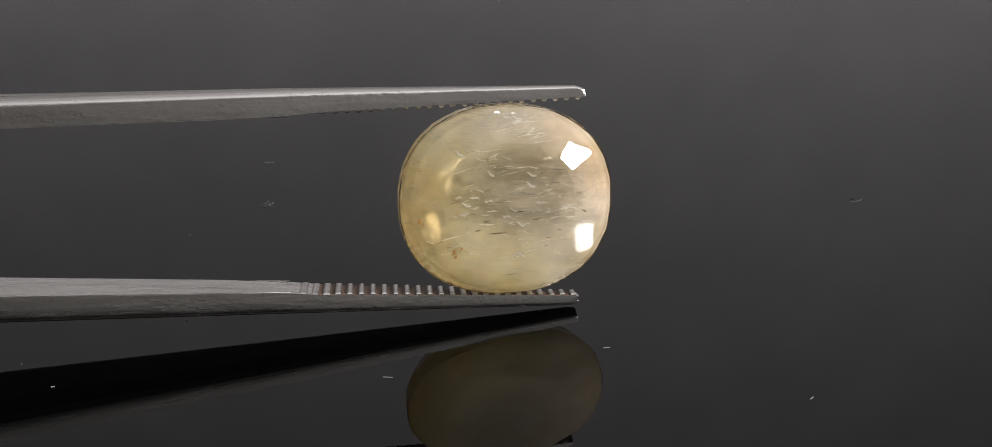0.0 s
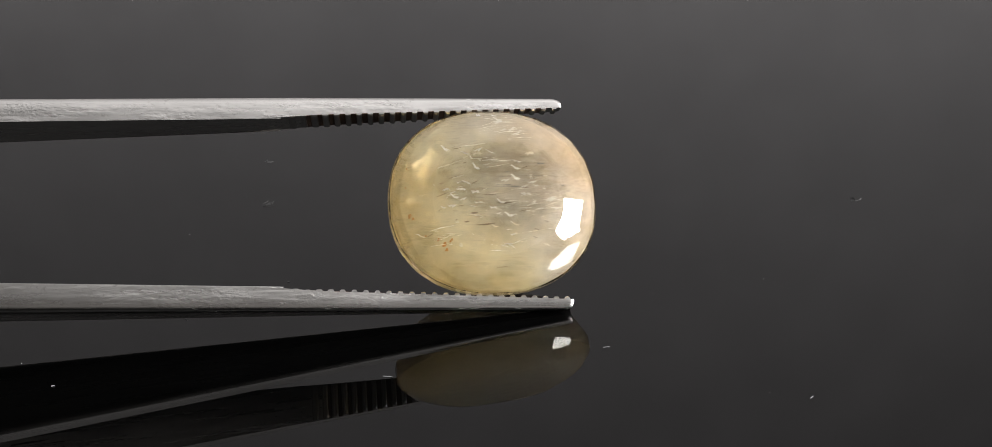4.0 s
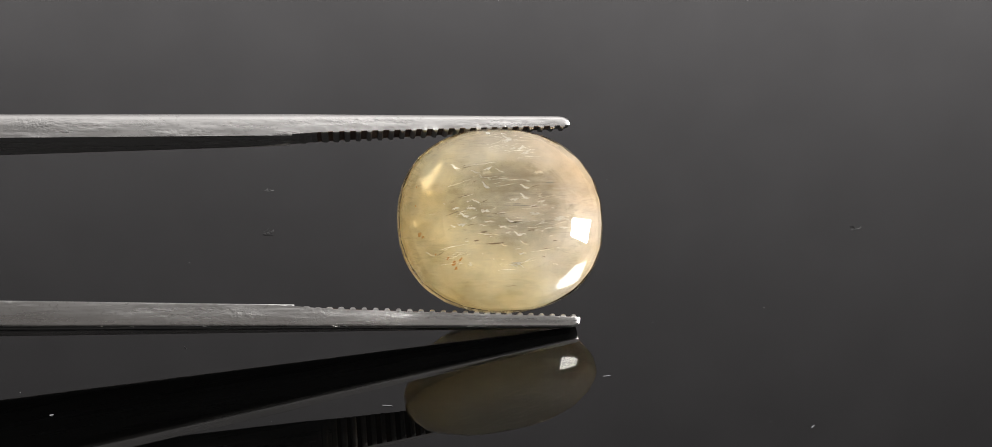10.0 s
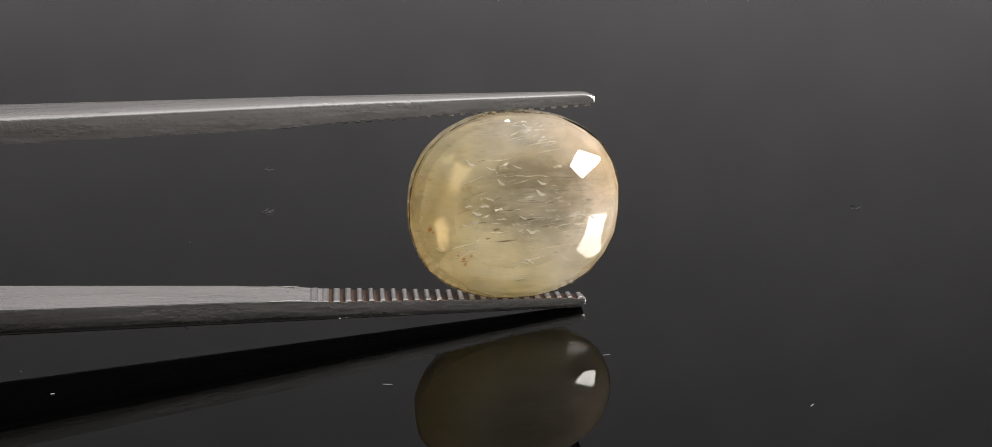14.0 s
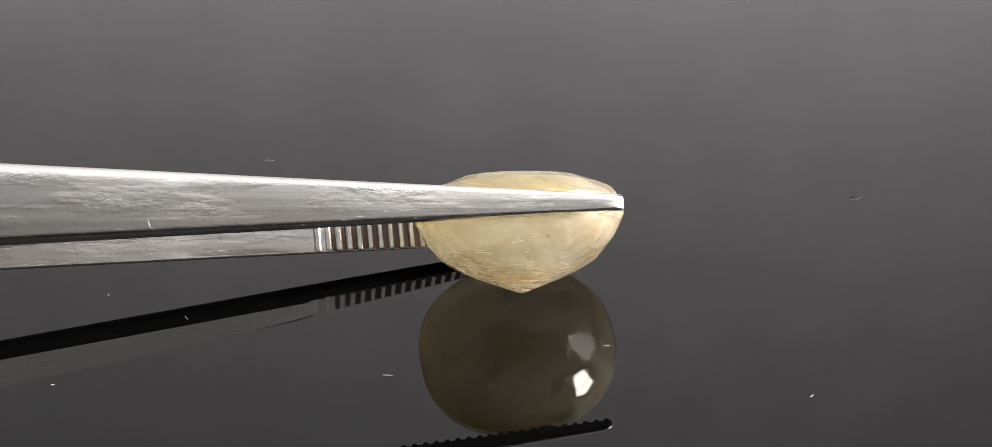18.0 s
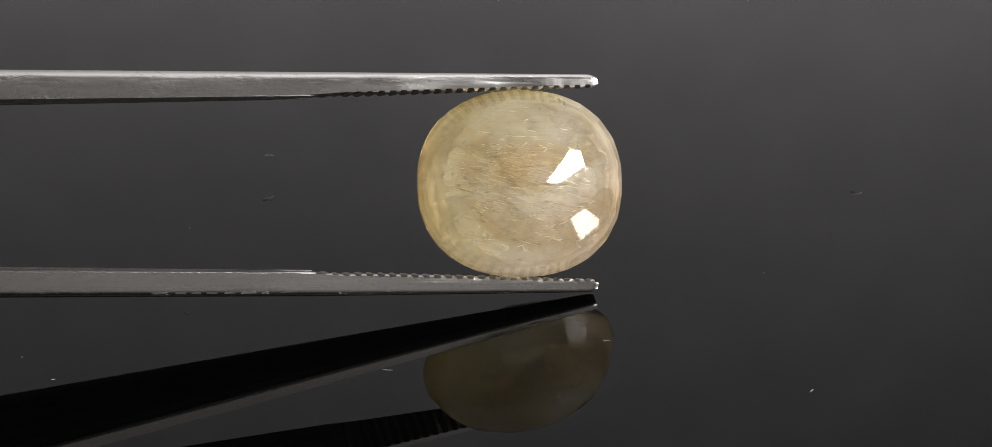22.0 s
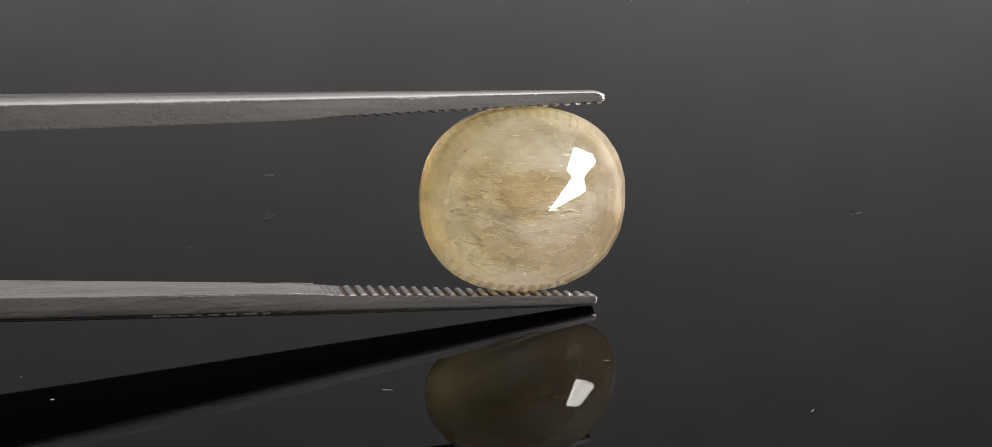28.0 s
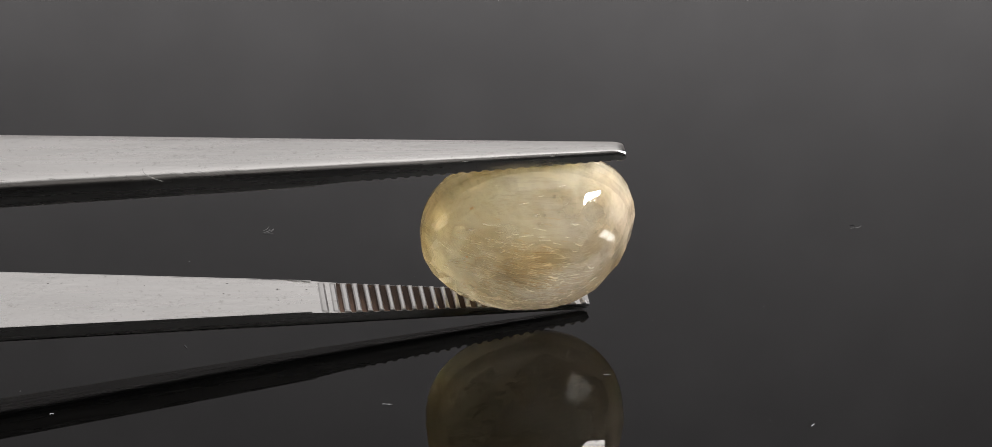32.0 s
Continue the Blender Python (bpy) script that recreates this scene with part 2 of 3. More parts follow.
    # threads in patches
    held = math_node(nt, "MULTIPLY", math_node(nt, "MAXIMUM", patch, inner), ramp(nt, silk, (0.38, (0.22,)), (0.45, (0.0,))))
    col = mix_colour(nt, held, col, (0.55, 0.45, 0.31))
    clear = nt.nodes.new("ShaderNodeBsdfTransparent")
    nt.links.new(col, clear.inputs["Color"])
    white = nt.nodes.new("ShaderNodeBsdfTranslucent")
    white.inputs["Color"].default_value = (0.99, 0.98, 0.95, 1)
    threads = nt.nodes.new("ShaderNodeMixShader")
    nt.links.new(math_node(nt, "MULTIPLY", patch, ramp(nt, silk, (0.54, (0.0,)), (0.64, (0.22,)))), threads.inputs["Fac"])
    nt.links.new(clear.outputs[0], threads.inputs[1])
    nt.links.new(white.outputs[0], threads.inputs[2])
    nt.links.new(threads.outputs[0], nt.nodes["Material Output"].inputs["Surface"])
    return m


def crystal_material():
    """The polished outer crystal: partly bends and partly passes the light, with a sapphire's gloss."""
    m, nt, b = material("clear_yellow_crystal")
    nt.nodes.remove(b)
    clear = nt.nodes.new("ShaderNodeBsdfTransparent")
    clear.inputs["Color"].default_value = (1.0, 0.982, 0.935, 1)
    gloss = node(nt, "ShaderNodeBsdfGlossy", Roughness=0.03)
    fres = node(nt, "ShaderNodeFresnel", IOR=1.77)
    mix = nt.nodes.new("ShaderNodeMixShader")
    nt.links.new(fres.outputs[0], mix.inputs["Fac"])
    nt.links.new(clear.outputs[0], mix.inputs[1])
    nt.links.new(gloss.outputs[0], mix.inputs[2])
    glass = node(nt, "ShaderNodeBsdfGlass", Roughness=0.01, IOR=1.7)
    glass.inputs["Color"].default_value = (1.0, 0.982, 0.935, 1)
    both = nt.nodes.new("ShaderNodeMixShader")
    both.inputs["Fac"].default_value = 0.85
    nt.links.new(mix.outputs[0], both.inputs[1])
    nt.links.new(glass.outputs[0], both.inputs[2])
    nrm = bump(nt, noise_tex(nt, coords(nt, (900, 900, 2600)), 1.0, 4), 0.05, 0.00003)
    nt.links.new(nrm, gloss.inputs["Normal"])
    nt.links.new(both.outputs[0], nt.nodes["Material Output"].inputs["Surface"])
    return m


VEIL = veil_material()
GEM = crystal_material()
MILK = milk_material()


def silk_material(name, flash):
    """Pale fibrous stuff in the stone that lets light through; flash: how much of it mirrors."""
    m, nt, b = material(name)
    nt.nodes.remove(b)
    mix = nt.nodes.new("ShaderNodeMixShader")
    mix.inputs["Fac"].default_value = 0.4
    for k, kind in ((1, "ShaderNodeBsdfDiffuse"), (2, "ShaderNodeBsdfTranslucent")):
        n = nt.nodes.new(kind)
        n.inputs["Color"].default_value = (0.98, 0.97, 0.93, 1)
        nt.links.new(n.outputs[0], mix.inputs[k])
    gloss = node(nt, "ShaderNodeBsdfGlossy", Roughness=0.28)
    both = nt.nodes.new("ShaderNodeMixShader")
    both.inputs["Fac"].default_value = flash
    nt.links.new(mix.outputs[0], both.inputs[1])
    nt.links.new(gloss.outputs[0], both.inputs[2])
    nt.links.new(both.outputs[0], nt.nodes["Material Output"].inputs["Surface"])
    return m


WISP = silk_material("white_silk", 0.03)
FEATHER = silk_material("bright_fracture", 0.75)
RUST = plain("rusty_inclusion", (0.46, 0.22, 0.045), 0.5)
FIBRE = plain("brown_fibre", (0.3, 0.2, 0.08), 0.5)
NEEDLE = plain("dark_needle", (0.14, 0.1, 0.06), 0.5)


# ---- building helpers ----
def mesh_object(name, bm, mat, smooth=False):
    me = bpy.data.meshes.new(name)
    bmesh.ops.recalc_face_normals(bm, faces=bm.faces)
    for face in bm.faces:
        face.smooth = smooth
    bm.to_mesh(me)
    bm.free()
    if smooth:
        me.set_sharp_from_angle(angle=radians(32))
    me.materials.append(mat)
    return new(name, me)


def part(name, bm, mat, parent, label="", smooth=False):
    ob = mesh_object(name, bm, mat, smooth)
    ob.parent = parent
    return tagged(ob, label=label)


def box(bm, lo, hi):
    vs = [bm.verts.new((x, y, z)) for x in (lo[0], hi[0]) for y in (lo[1], hi[1]) for z in (lo[2], hi[2])]
    for f in ((0, 1, 3, 2), (4, 6, 7, 5), (0, 4, 5, 1), (2, 3, 7, 6), (0, 2, 6, 4), (1, 5, 7, 3)):
        bm.faces.new([vs[i] for i in f])
    return vs


def loft(bm, rings, caps=True):
    rows = [[bm.verts.new(p) for p in ring] for ring in rings]
    n = len(rows[0])
    for a, b in zip(rows, rows[1:]):
        for i in range(n):
            bm.faces.new((a[i], a[(i + 1) % n], b[(i + 1) % n], b[i]))
    if caps:
        bm.faces.new(rows[0])
        bm.faces.new(rows[-1][::-1])


def slab(name, lo, hi, mat, label="", category="", bevel=0.0):
    bm = bmesh.new()
    box(bm, lo, hi)
    if bevel:
        bmesh.ops.bevel(bm, geom=bm.edges[:], offset=bevel, segments=2, affect="EDGES")
    ob = mesh_object(name, bm, mat)
    return tagged(ob, label=label, category=category, kind="structure")


# ---- the room: table, black sheet, plain walls ----
slab("floor", (-2.0, -2.0, -0.82), (2.0, 2.2, -0.76), FLOOR, "plain dark floor of the room", "floor")
slab("ceiling", (-2.0, -2.0, 2.05), (2.0, 2.2, 2.11), CEIL, "plain grey painted ceiling", "ceiling")
# unseen wall added in black so the steel mirrors a dark camera side
slab("wall_south", (-2.0, -2.06, -0.76), (2.0, -2.0, 2.05), DARK_WALL, "plain unseen wall, black to stand for the dark camera side", "wall")


def pierced_wall(name, start, end, face, back, hole):
    """A wall along y with one window opening; hole: from, to, sill, head."""
    bm = bmesh.new()
    a, b, c, d = hole
    for u0, u1, z0, z1 in ((start, a, -0.76, 2.05), (b, end, -0.76, 2.05), (a, b, -0.76, c), (a, b, d, 2.05)):
        box(bm, (face, u0, z0), (back, u1, z1))
    tagged(mesh_object(name, bm, WALL), label="grey painted wall with one window opening", category="wall", kind="structure")


def window(name, face, hole):
    w = tagged(new(name), label="grey framed window with bright daylight behind", category="window", kind="structure")
    a, b, c, d = hole
    for u0, u1, z0, z1 in ((a, a + 0.04, c, d), (b - 0.04, b, c, d), (a + 0.04, b - 0.04, c, c + 0.04), (a + 0.04, b - 0.04, d - 0.04, d)):
        bm = bmesh.new()
        box(bm, (face + 0.004, u0, z0), (face + 0.05, u1, z1))
        part("window_frame", bm, CEIL, w)


EAST_HOLE = (-1.115, -0.185, 0.465, 1.395)
pierced_wall("wall_east", -2.0, 2.2, 2.0, 2.06, EAST_HOLE)
window("window_1", 2.0, EAST_HOLE)
slab("wall_north", (-2.0, 2.2, -0.76), (2.0, 2.26, 2.05), PALE_WALL, "plain light grey painted wall", "wall")
slab("wall_west", (-2.06, -2.0, -0.76), (-2.0, 2.2, 2.05), WALL, "plain grey painted wall", "wall")


def build_table():
    table = tagged(new("table"), label="plain dark table under the black acrylic sheet", category="table")
    table.location = (0, 0.1, -0.76)
    bm = bmesh.new()
    box(bm, (-0.6, -0.4, 0.725), (0.6, 0.4, 0.757))
    bmesh.ops.bevel(bm, geom=bm.edges[:], offset=0.004, segments=2, affect="EDGES")
    part("tabletop", bm, TABLE, table)
    for x in (-0.54, 0.54):
        for y in (-0.34, 0.34):
            bm = bmesh.new()
            box(bm, (x - 0.025, y - 0.025, 0.0), (x + 0.025, y + 0.025, 0.725))
            part("leg", bm, TABLE, table)


build_table()


def build_sheet():
    bm = bmesh.new()
    box(bm, (-0.25, -0.16, -0.003), (0.25, 0.3, 0.0))
    bmesh.ops.bevel(bm, geom=bm.edges[:], offset=0.0006, segments=2, affect="EDGES")
    ob = mesh_object("acrylic_sheet", bm, ACRYLIC)
    tagged(ob, label="glossy black acrylic sheet with dust specks, lying on a table", category="sheet", kind="structure")


build_sheet()


def build_panel():
    panel = tagged(new("ceiling_light"), label="wide flat white ceiling light panel, switched on", category="lamp")
    panel.location = (0.0, 0.5, 2.02)
    bm = bmesh.new()
    box(bm, (-1.88, -1.58, 0.0), (1.88, 1.58, 0.029))
    part("frame", bm, CEIL, panel)


build_panel()


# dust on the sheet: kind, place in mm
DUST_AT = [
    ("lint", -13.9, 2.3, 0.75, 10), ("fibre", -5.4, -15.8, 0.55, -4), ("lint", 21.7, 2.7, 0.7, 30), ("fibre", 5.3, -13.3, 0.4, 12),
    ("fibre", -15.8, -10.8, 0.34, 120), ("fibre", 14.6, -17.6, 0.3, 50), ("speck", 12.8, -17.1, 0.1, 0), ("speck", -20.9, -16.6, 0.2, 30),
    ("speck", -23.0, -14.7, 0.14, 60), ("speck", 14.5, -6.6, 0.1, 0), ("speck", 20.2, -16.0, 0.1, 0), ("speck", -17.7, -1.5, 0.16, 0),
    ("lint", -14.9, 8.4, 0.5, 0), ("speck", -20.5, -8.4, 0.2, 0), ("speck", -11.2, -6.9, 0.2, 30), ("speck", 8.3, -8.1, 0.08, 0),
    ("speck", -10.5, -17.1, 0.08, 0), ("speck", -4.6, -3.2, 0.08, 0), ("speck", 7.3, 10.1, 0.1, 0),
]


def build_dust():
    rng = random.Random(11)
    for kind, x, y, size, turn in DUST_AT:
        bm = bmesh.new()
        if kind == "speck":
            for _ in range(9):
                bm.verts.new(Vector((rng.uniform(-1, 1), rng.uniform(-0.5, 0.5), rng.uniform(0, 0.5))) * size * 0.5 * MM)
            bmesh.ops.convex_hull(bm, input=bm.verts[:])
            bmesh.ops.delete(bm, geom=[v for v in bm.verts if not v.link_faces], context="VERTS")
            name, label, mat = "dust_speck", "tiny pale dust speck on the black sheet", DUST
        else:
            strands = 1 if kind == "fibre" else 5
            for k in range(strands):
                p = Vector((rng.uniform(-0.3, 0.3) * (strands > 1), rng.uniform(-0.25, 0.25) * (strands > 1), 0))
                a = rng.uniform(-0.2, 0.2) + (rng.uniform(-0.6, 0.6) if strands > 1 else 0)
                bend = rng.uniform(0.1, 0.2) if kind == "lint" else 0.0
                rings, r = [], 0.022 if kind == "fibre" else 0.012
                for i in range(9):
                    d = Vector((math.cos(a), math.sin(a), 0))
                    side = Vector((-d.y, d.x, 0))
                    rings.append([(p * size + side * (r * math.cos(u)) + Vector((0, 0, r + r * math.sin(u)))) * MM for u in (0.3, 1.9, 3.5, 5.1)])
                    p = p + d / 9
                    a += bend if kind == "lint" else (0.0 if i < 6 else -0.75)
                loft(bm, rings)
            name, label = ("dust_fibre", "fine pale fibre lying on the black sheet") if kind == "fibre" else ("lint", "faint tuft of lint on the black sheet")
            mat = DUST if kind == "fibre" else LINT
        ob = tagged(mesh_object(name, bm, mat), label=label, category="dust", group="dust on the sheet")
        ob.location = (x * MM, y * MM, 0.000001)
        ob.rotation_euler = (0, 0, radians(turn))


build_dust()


# ---- the tweezers ----
def arm_width(s):
    return 0.75 + 0.098 * s if s < 34 else 4.08 + 0.055 * min(s - 34, 46) - 0.02 * max(0, s - 80)


def arm_thick(s):
    return 0.68 + 0.036 * min(s, 34) - 0.006 * max(0, s - 34)


def inner_z(s):
    """Height of the inner face over the arm's middle line: the arms hollow out behind the ridges."""
    return -arm_thick(s) / 2 + 0.35 * min(1.3, max(0.0, s - 14.7) / 18)


def outer_z(s, side):
    return arm_thick(s) / 2 + (-0.2 if side > 0 else -0.02) * min(1.3, max(0.0, s - 14.7) / 18)


def arm_ring(s, side):
    """A D-shaped section: flat within, rounded without. side: 1 upper, -1 lower arm."""
    w, h = arm_width(s), arm_thick(s)
    mid = 5.35 - math.sin(-SPLAY) * s
    inner = min(0.16, max(0.0, (16.5 - s) * 0.045))
    top = outer_z(s, side) * (1 - 0.4 * (max(0.0, 0.6 - s) / 0.6) ** 2)  # the back rounds off at the tip
    pts = [(-w / 2, inner_z(s) + inner), (w / 2, inner_z(s) + inner)]
    low = inner_z(s) + max(0.34 * h, inner + 0.06)
    for i in range(19):
        a = math.pi * i / 18
        c, d = math.cos(a), math.sin(a)
        pts.append((math.copysign(abs(c) ** 0.34, c) * w / 2, low + (top - low) * abs(d) ** 0.38))
    x = -math.cos(SPLAY) * s
    slant = 0.12 * max(0.0, 1.2 - s) / 1.2  # the end slopes back towards the outside
    return [Vector((x - slant * (z - inner_z(s)) / h, y, side * (mid + z))) - GRIP for y, z in pts]


def arm_surface(s, a, side, lift=0.0):
    """A point on the outside of an arm: a runs from 0 on one edge over the back to pi on the other."""
    w, h = arm_width(s), arm_thick(s)
    low = inner_z(s) + 0.34 * h
    c, d = math.cos(a), math.sin(a)
    y = math.copysign(abs(c) ** 0.34, c) * (w / 2 + lift)
    z = low + (outer_z(s, side) + lift - low) * abs(d) ** 0.38
    return (Vector((-math.cos(SPLAY) * s, y, side * (5.35 - math.sin(-SPLAY) * s + z))) - GRIP) * MM


def ribbon(bm, points, side, half, lift=0.003):
    """A hair-thin strip along points (s, a) on the outside of an arm."""
    last = None
    for i, (s, a) in enumerate(points):
        t = half * math.sin(math.pi * (i + 0.4) / (len(points) - 0.2))
        s2, a2 = points[min(i + 1, len(points) - 1)]
        s1, a1 = points[max(i - 1, 0)]
        along, round_ = s2 - s1, (a2 - a1) * arm_width(s) * 0.5
        n = math.hypot(along, round_) or 1
        ds, da = -round_ / n * t, along / n * t / (arm_width(s) * 0.5)
        edge = [bm.verts.new(arm_surface(s + ds, a + da, side, lift)), bm.verts.new(arm_surface(s, a, side, lift + 0.002)), bm.verts.new(arm_surface(s - ds, a - da, side, lift))]
        if last:
            bm.faces.new((last[0], last[1], edge[1], edge[0]))
            bm.faces.new((last[1], last[2], edge[2], edge[1]))
        last = edge


def wear_and_marks(arm, side):
    rng = random.Random(5 + side)
    bm = bmesh.new()
    for k in range(30):
        s, a = rng.uniform(1.0, 29) if k % 3 else rng.gauss(12.5, 1.6), rng.choice((rng.uniform(0.3, 0.9), rng.uniform(2.25, 2.85), rng.uniform(0.6, 2.5)))
        long, tilt = rng.uniform(0.1, 0.55), rng.gauss(0.5, 0.5)
        ribbon(bm, [(s + long * u, a + tilt * long * u * 0.4) for u in (0, 0.25, 0.5, 0.75, 1)], side, rng.uniform(0.008, 0.018))
    part("scratches", bm, SCRATCH, arm, "fine bright scratches")
    if side < 0:
        bm = bmesh.new()
        ribbon(bm, [(22.4 - 0.9 * u * u, 1.35 - 1.2 * u) for u in [i / 12 for i in range(13)]], side, 0.022)
        part("curved_scratch", bm, SCRATCH, arm, "curved bright scratch")
    else:
        for k, (s, long) in enumerate(((22.6, 0.75), (21.5, 0.5), (20.75, 0.45), (20.05, 0.55), (19.2, 0.5), (18.4, 0.7), (17.4, 0.3))):
            for a, tone in ((0.5, SCRATCH), (0.42, ENGRAVED), (0.33, SCRATCH)):
                bm = bmesh.new()
                ribbon(bm, [(s - long * u, a + 0.02 * math.sin(7 * u + k)) for u in (0, 0.1, 0.35, 0.6, 0.9, 1)], side, 0.09 if tone is ENGRAVED else 0.025)
                part("engraved_mark", bm, tone, arm)
    # bright worn edges where the inner face meets the sides
    for y in (-1, 1):
        bm = bmesh.new()
        last = None
        s = 14.8
        while s < 34:
            w, h = arm_width(s), arm_thick(s)
            z0 = 5.35 - math.sin(-SPLAY) * s + inner_z(s)
            r1, r2 = rng.uniform(0.02, 0.07), rng.uniform(0.02, 0.06)
            edge = [bm.verts.new((Vector((-s, y * yy, side * zz)) - GRIP) * MM) for yy, zz in ((w / 2 - r1, z0 - 0.003), (w / 2 - 0.006, z0 + 0.004), (w / 2 + 0.003, z0 + r2))]
            if last:
                bm.faces.new((last[0], last[1], edge[1], edge[0]))
                bm.faces.new((last[1], last[2], edge[2], edge[1]))
            last = edge
            s += rng.uniform(0.15, 0.45)
        part("worn_edge", bm, SCRATCH, arm)
    # small dark pits on the inner face
    for k in range(9):
        s = rng.choice((15.2, 15.6, 16.4, 17.5, 19, 22.8, 26, 28)) + rng.uniform(-0.3, 0.3)
        w, h = arm_width(s), arm_thick(s)
        z0 = 5.35 - math.sin(-SPLAY) * s + inner_z(s)
        y = rng.uniform(-0.35, 0.35) * w
        r = rng.uniform(0.015, 0.035)
        bm = bmesh.new()
        ring = [bm.verts.new((Vector((-s + r * 2.2 * math.cos(u) * rng.uniform(0.6, 1.1), y + r * math.sin(u) * rng.uniform(0.6, 1.1), side * (z0 - 0.003))) - GRIP) * MM) for u in [i * 0.785 for i in range(8)]]
        bm.faces.new(ring)
        part("pit", bm, ENGRAVED, arm)


def build_tweezers():
    tool = tagged(new("tweezers"), label="brushed steel tweezers with serrated tips gripping the yellow gem", category="tweezers")
    for side, label in ((1, "tapered steel arm with worn engraved marks"), (-1, "tapered steel arm with a curved scratch")):
        bm = bmesh.new()
        stations = [0.0, 0.08, 0.2, 0.345, 0.355, 0.5, 0.7] + [1 + i * 0.98 for i in range(14)] + [14.69, 14.71] + [16 + i * 2 for i in range(9)] + [36 + 4 * i for i in range(20)]
        rings = []
        for s in stations:
            ring = arm_ring(s, side)
            if s < 0.2:
                mid = sum(ring, Vector()) / len(ring)
                k = 0.93 if s == 0 else 0.98
                ring = [mid + (v - mid) * k for v in ring]
            rings.append([v * MM for v in ring])
        loft(bm, rings)
        arm = part("arm", bm, STEEL, tool, label, True)
        # ridges across the inner face
        s, k = (0.38 if side > 0 else 0.3), 0
        while s < 14.6:
            wear = 1.0 if s < 11.5 else max(0.45, 1 - (s - 11.5) * 0.2)
            w, h = arm_width(s), arm_thick(s)
            z0 = 5.35 - math.sin(-SPLAY) * s + inner_z(s)
            bm = bmesh.new()
            prof = [(-0.19, 0.19), (-0.14, 0.05), (-0.08, 0.005), (0.04, 0.005), (0.09, 0.05), (0.13, 0.19)]
            lean = 0.08
            rings = []
            for y in (-w / 2 + 0.005, -w / 2 + 0.05, -w / 2 + 0.14, w / 2 - 0.14, w / 2 - 0.05, w / 2 - 0.005):
                edge = 0.095 if abs(y) > w / 2 - 0.03 else 0.04 if abs(y) > w / 2 - 0.1 else 0.0
                ring = []
                for u, d in prof:
                    dd = max(d, edge) if d < 0.1 else d
                    dd = dd + (1 - wear) * (0.07 + 0.05 * (k % 3)) * (d < 0.1)
                    ring.append((Vector((-s + u * (1 + 1.1 * (1 - wear)) + lean * y, y, side * (z0 + dd))) - GRIP) * MM)
                rings.append(ring)
            loft(bm, rings)
            part("ridge", bm, STEEL_WORN, arm)
            s += 0.575
            k += 1
        # dark brown strip along the grooves' floor
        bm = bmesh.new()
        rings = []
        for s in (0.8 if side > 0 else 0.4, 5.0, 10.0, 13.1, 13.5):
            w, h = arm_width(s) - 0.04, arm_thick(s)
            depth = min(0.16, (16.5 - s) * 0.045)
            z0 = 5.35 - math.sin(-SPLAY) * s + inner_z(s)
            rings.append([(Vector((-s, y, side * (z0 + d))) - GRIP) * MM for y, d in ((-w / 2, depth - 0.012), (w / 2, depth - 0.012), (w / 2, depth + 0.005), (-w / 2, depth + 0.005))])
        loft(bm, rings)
        part("groove_floor", bm, GROOVE, arm, "dark brown strip between the ridges")
        wear_and_marks(arm, side)
    bm = bmesh.new()
    rings = []
    for s in (108, 109, 117, 118.5):
        k = 0.85 if s in (108, 118.5) else 1.0
        w, h = 5.2 * k, 6.2 * k
        rings.append([(Vector((-s, y * w / 2, z * h / 2)) - GRIP) * MM for y, z in ((-1, -0.7), (-0.7, -1), (0.7, -1), (1, -0.7), (1, 0.7), (0.7, 1), (-0.7, 1), (-1, 0.7))])
    loft(bm, rings)
    part("joint", bm, STEEL, tool)
    return tool


# ---- the gem ----
def outline(a):
    c, d = math.cos(a), math.sin(a)
    r = (abs(c / 5.42) ** 2.25 + abs(d / 4.83) ** 2.25) ** (-1 / 2.25)
    return r * c, r * d


CORE = ((0.0, -1.5), (0.3, -1.5), (0.48, -1.49), (0.62, -1.42), (0.78, -1.15), (0.9, -0.95), (0.985, -0.66), (0.985, -0.42), (0.955, -0.1), (0.91, 0.08),
        (0.868, 0.2), (0.835, 0.55), (0.785, 1.05), (0.69, 1.6), (0.565, 2.1), (0.4, 2.6), (0.2, 3.0), (0.0, 3.12))


def core_depth(k):
    """How deep the milky inside reaches on the pointed side, at a share k of the outline."""
    side = [(a, b) for a, b in CORE if b > -0.5]
    for (a0, b0), (a1, b1) in zip(side, side[1:]):
        if a1 <= k <= a0:
            return b1 + (b0 - b1) * (k - a1) / (a0 - a1)
    return 0.0


def crown_depth(k):
    """The same on the flat side."""
    side = [(a, b) for a, b in CORE if b < -0.5]
    for (a0, b0), (a1, b1) in zip(side, side[1:]):
        if a0 <= k <= a1:
            return b0 + (b1 - b0) * (k - a0) / (a1 - a0)
    return -1.5


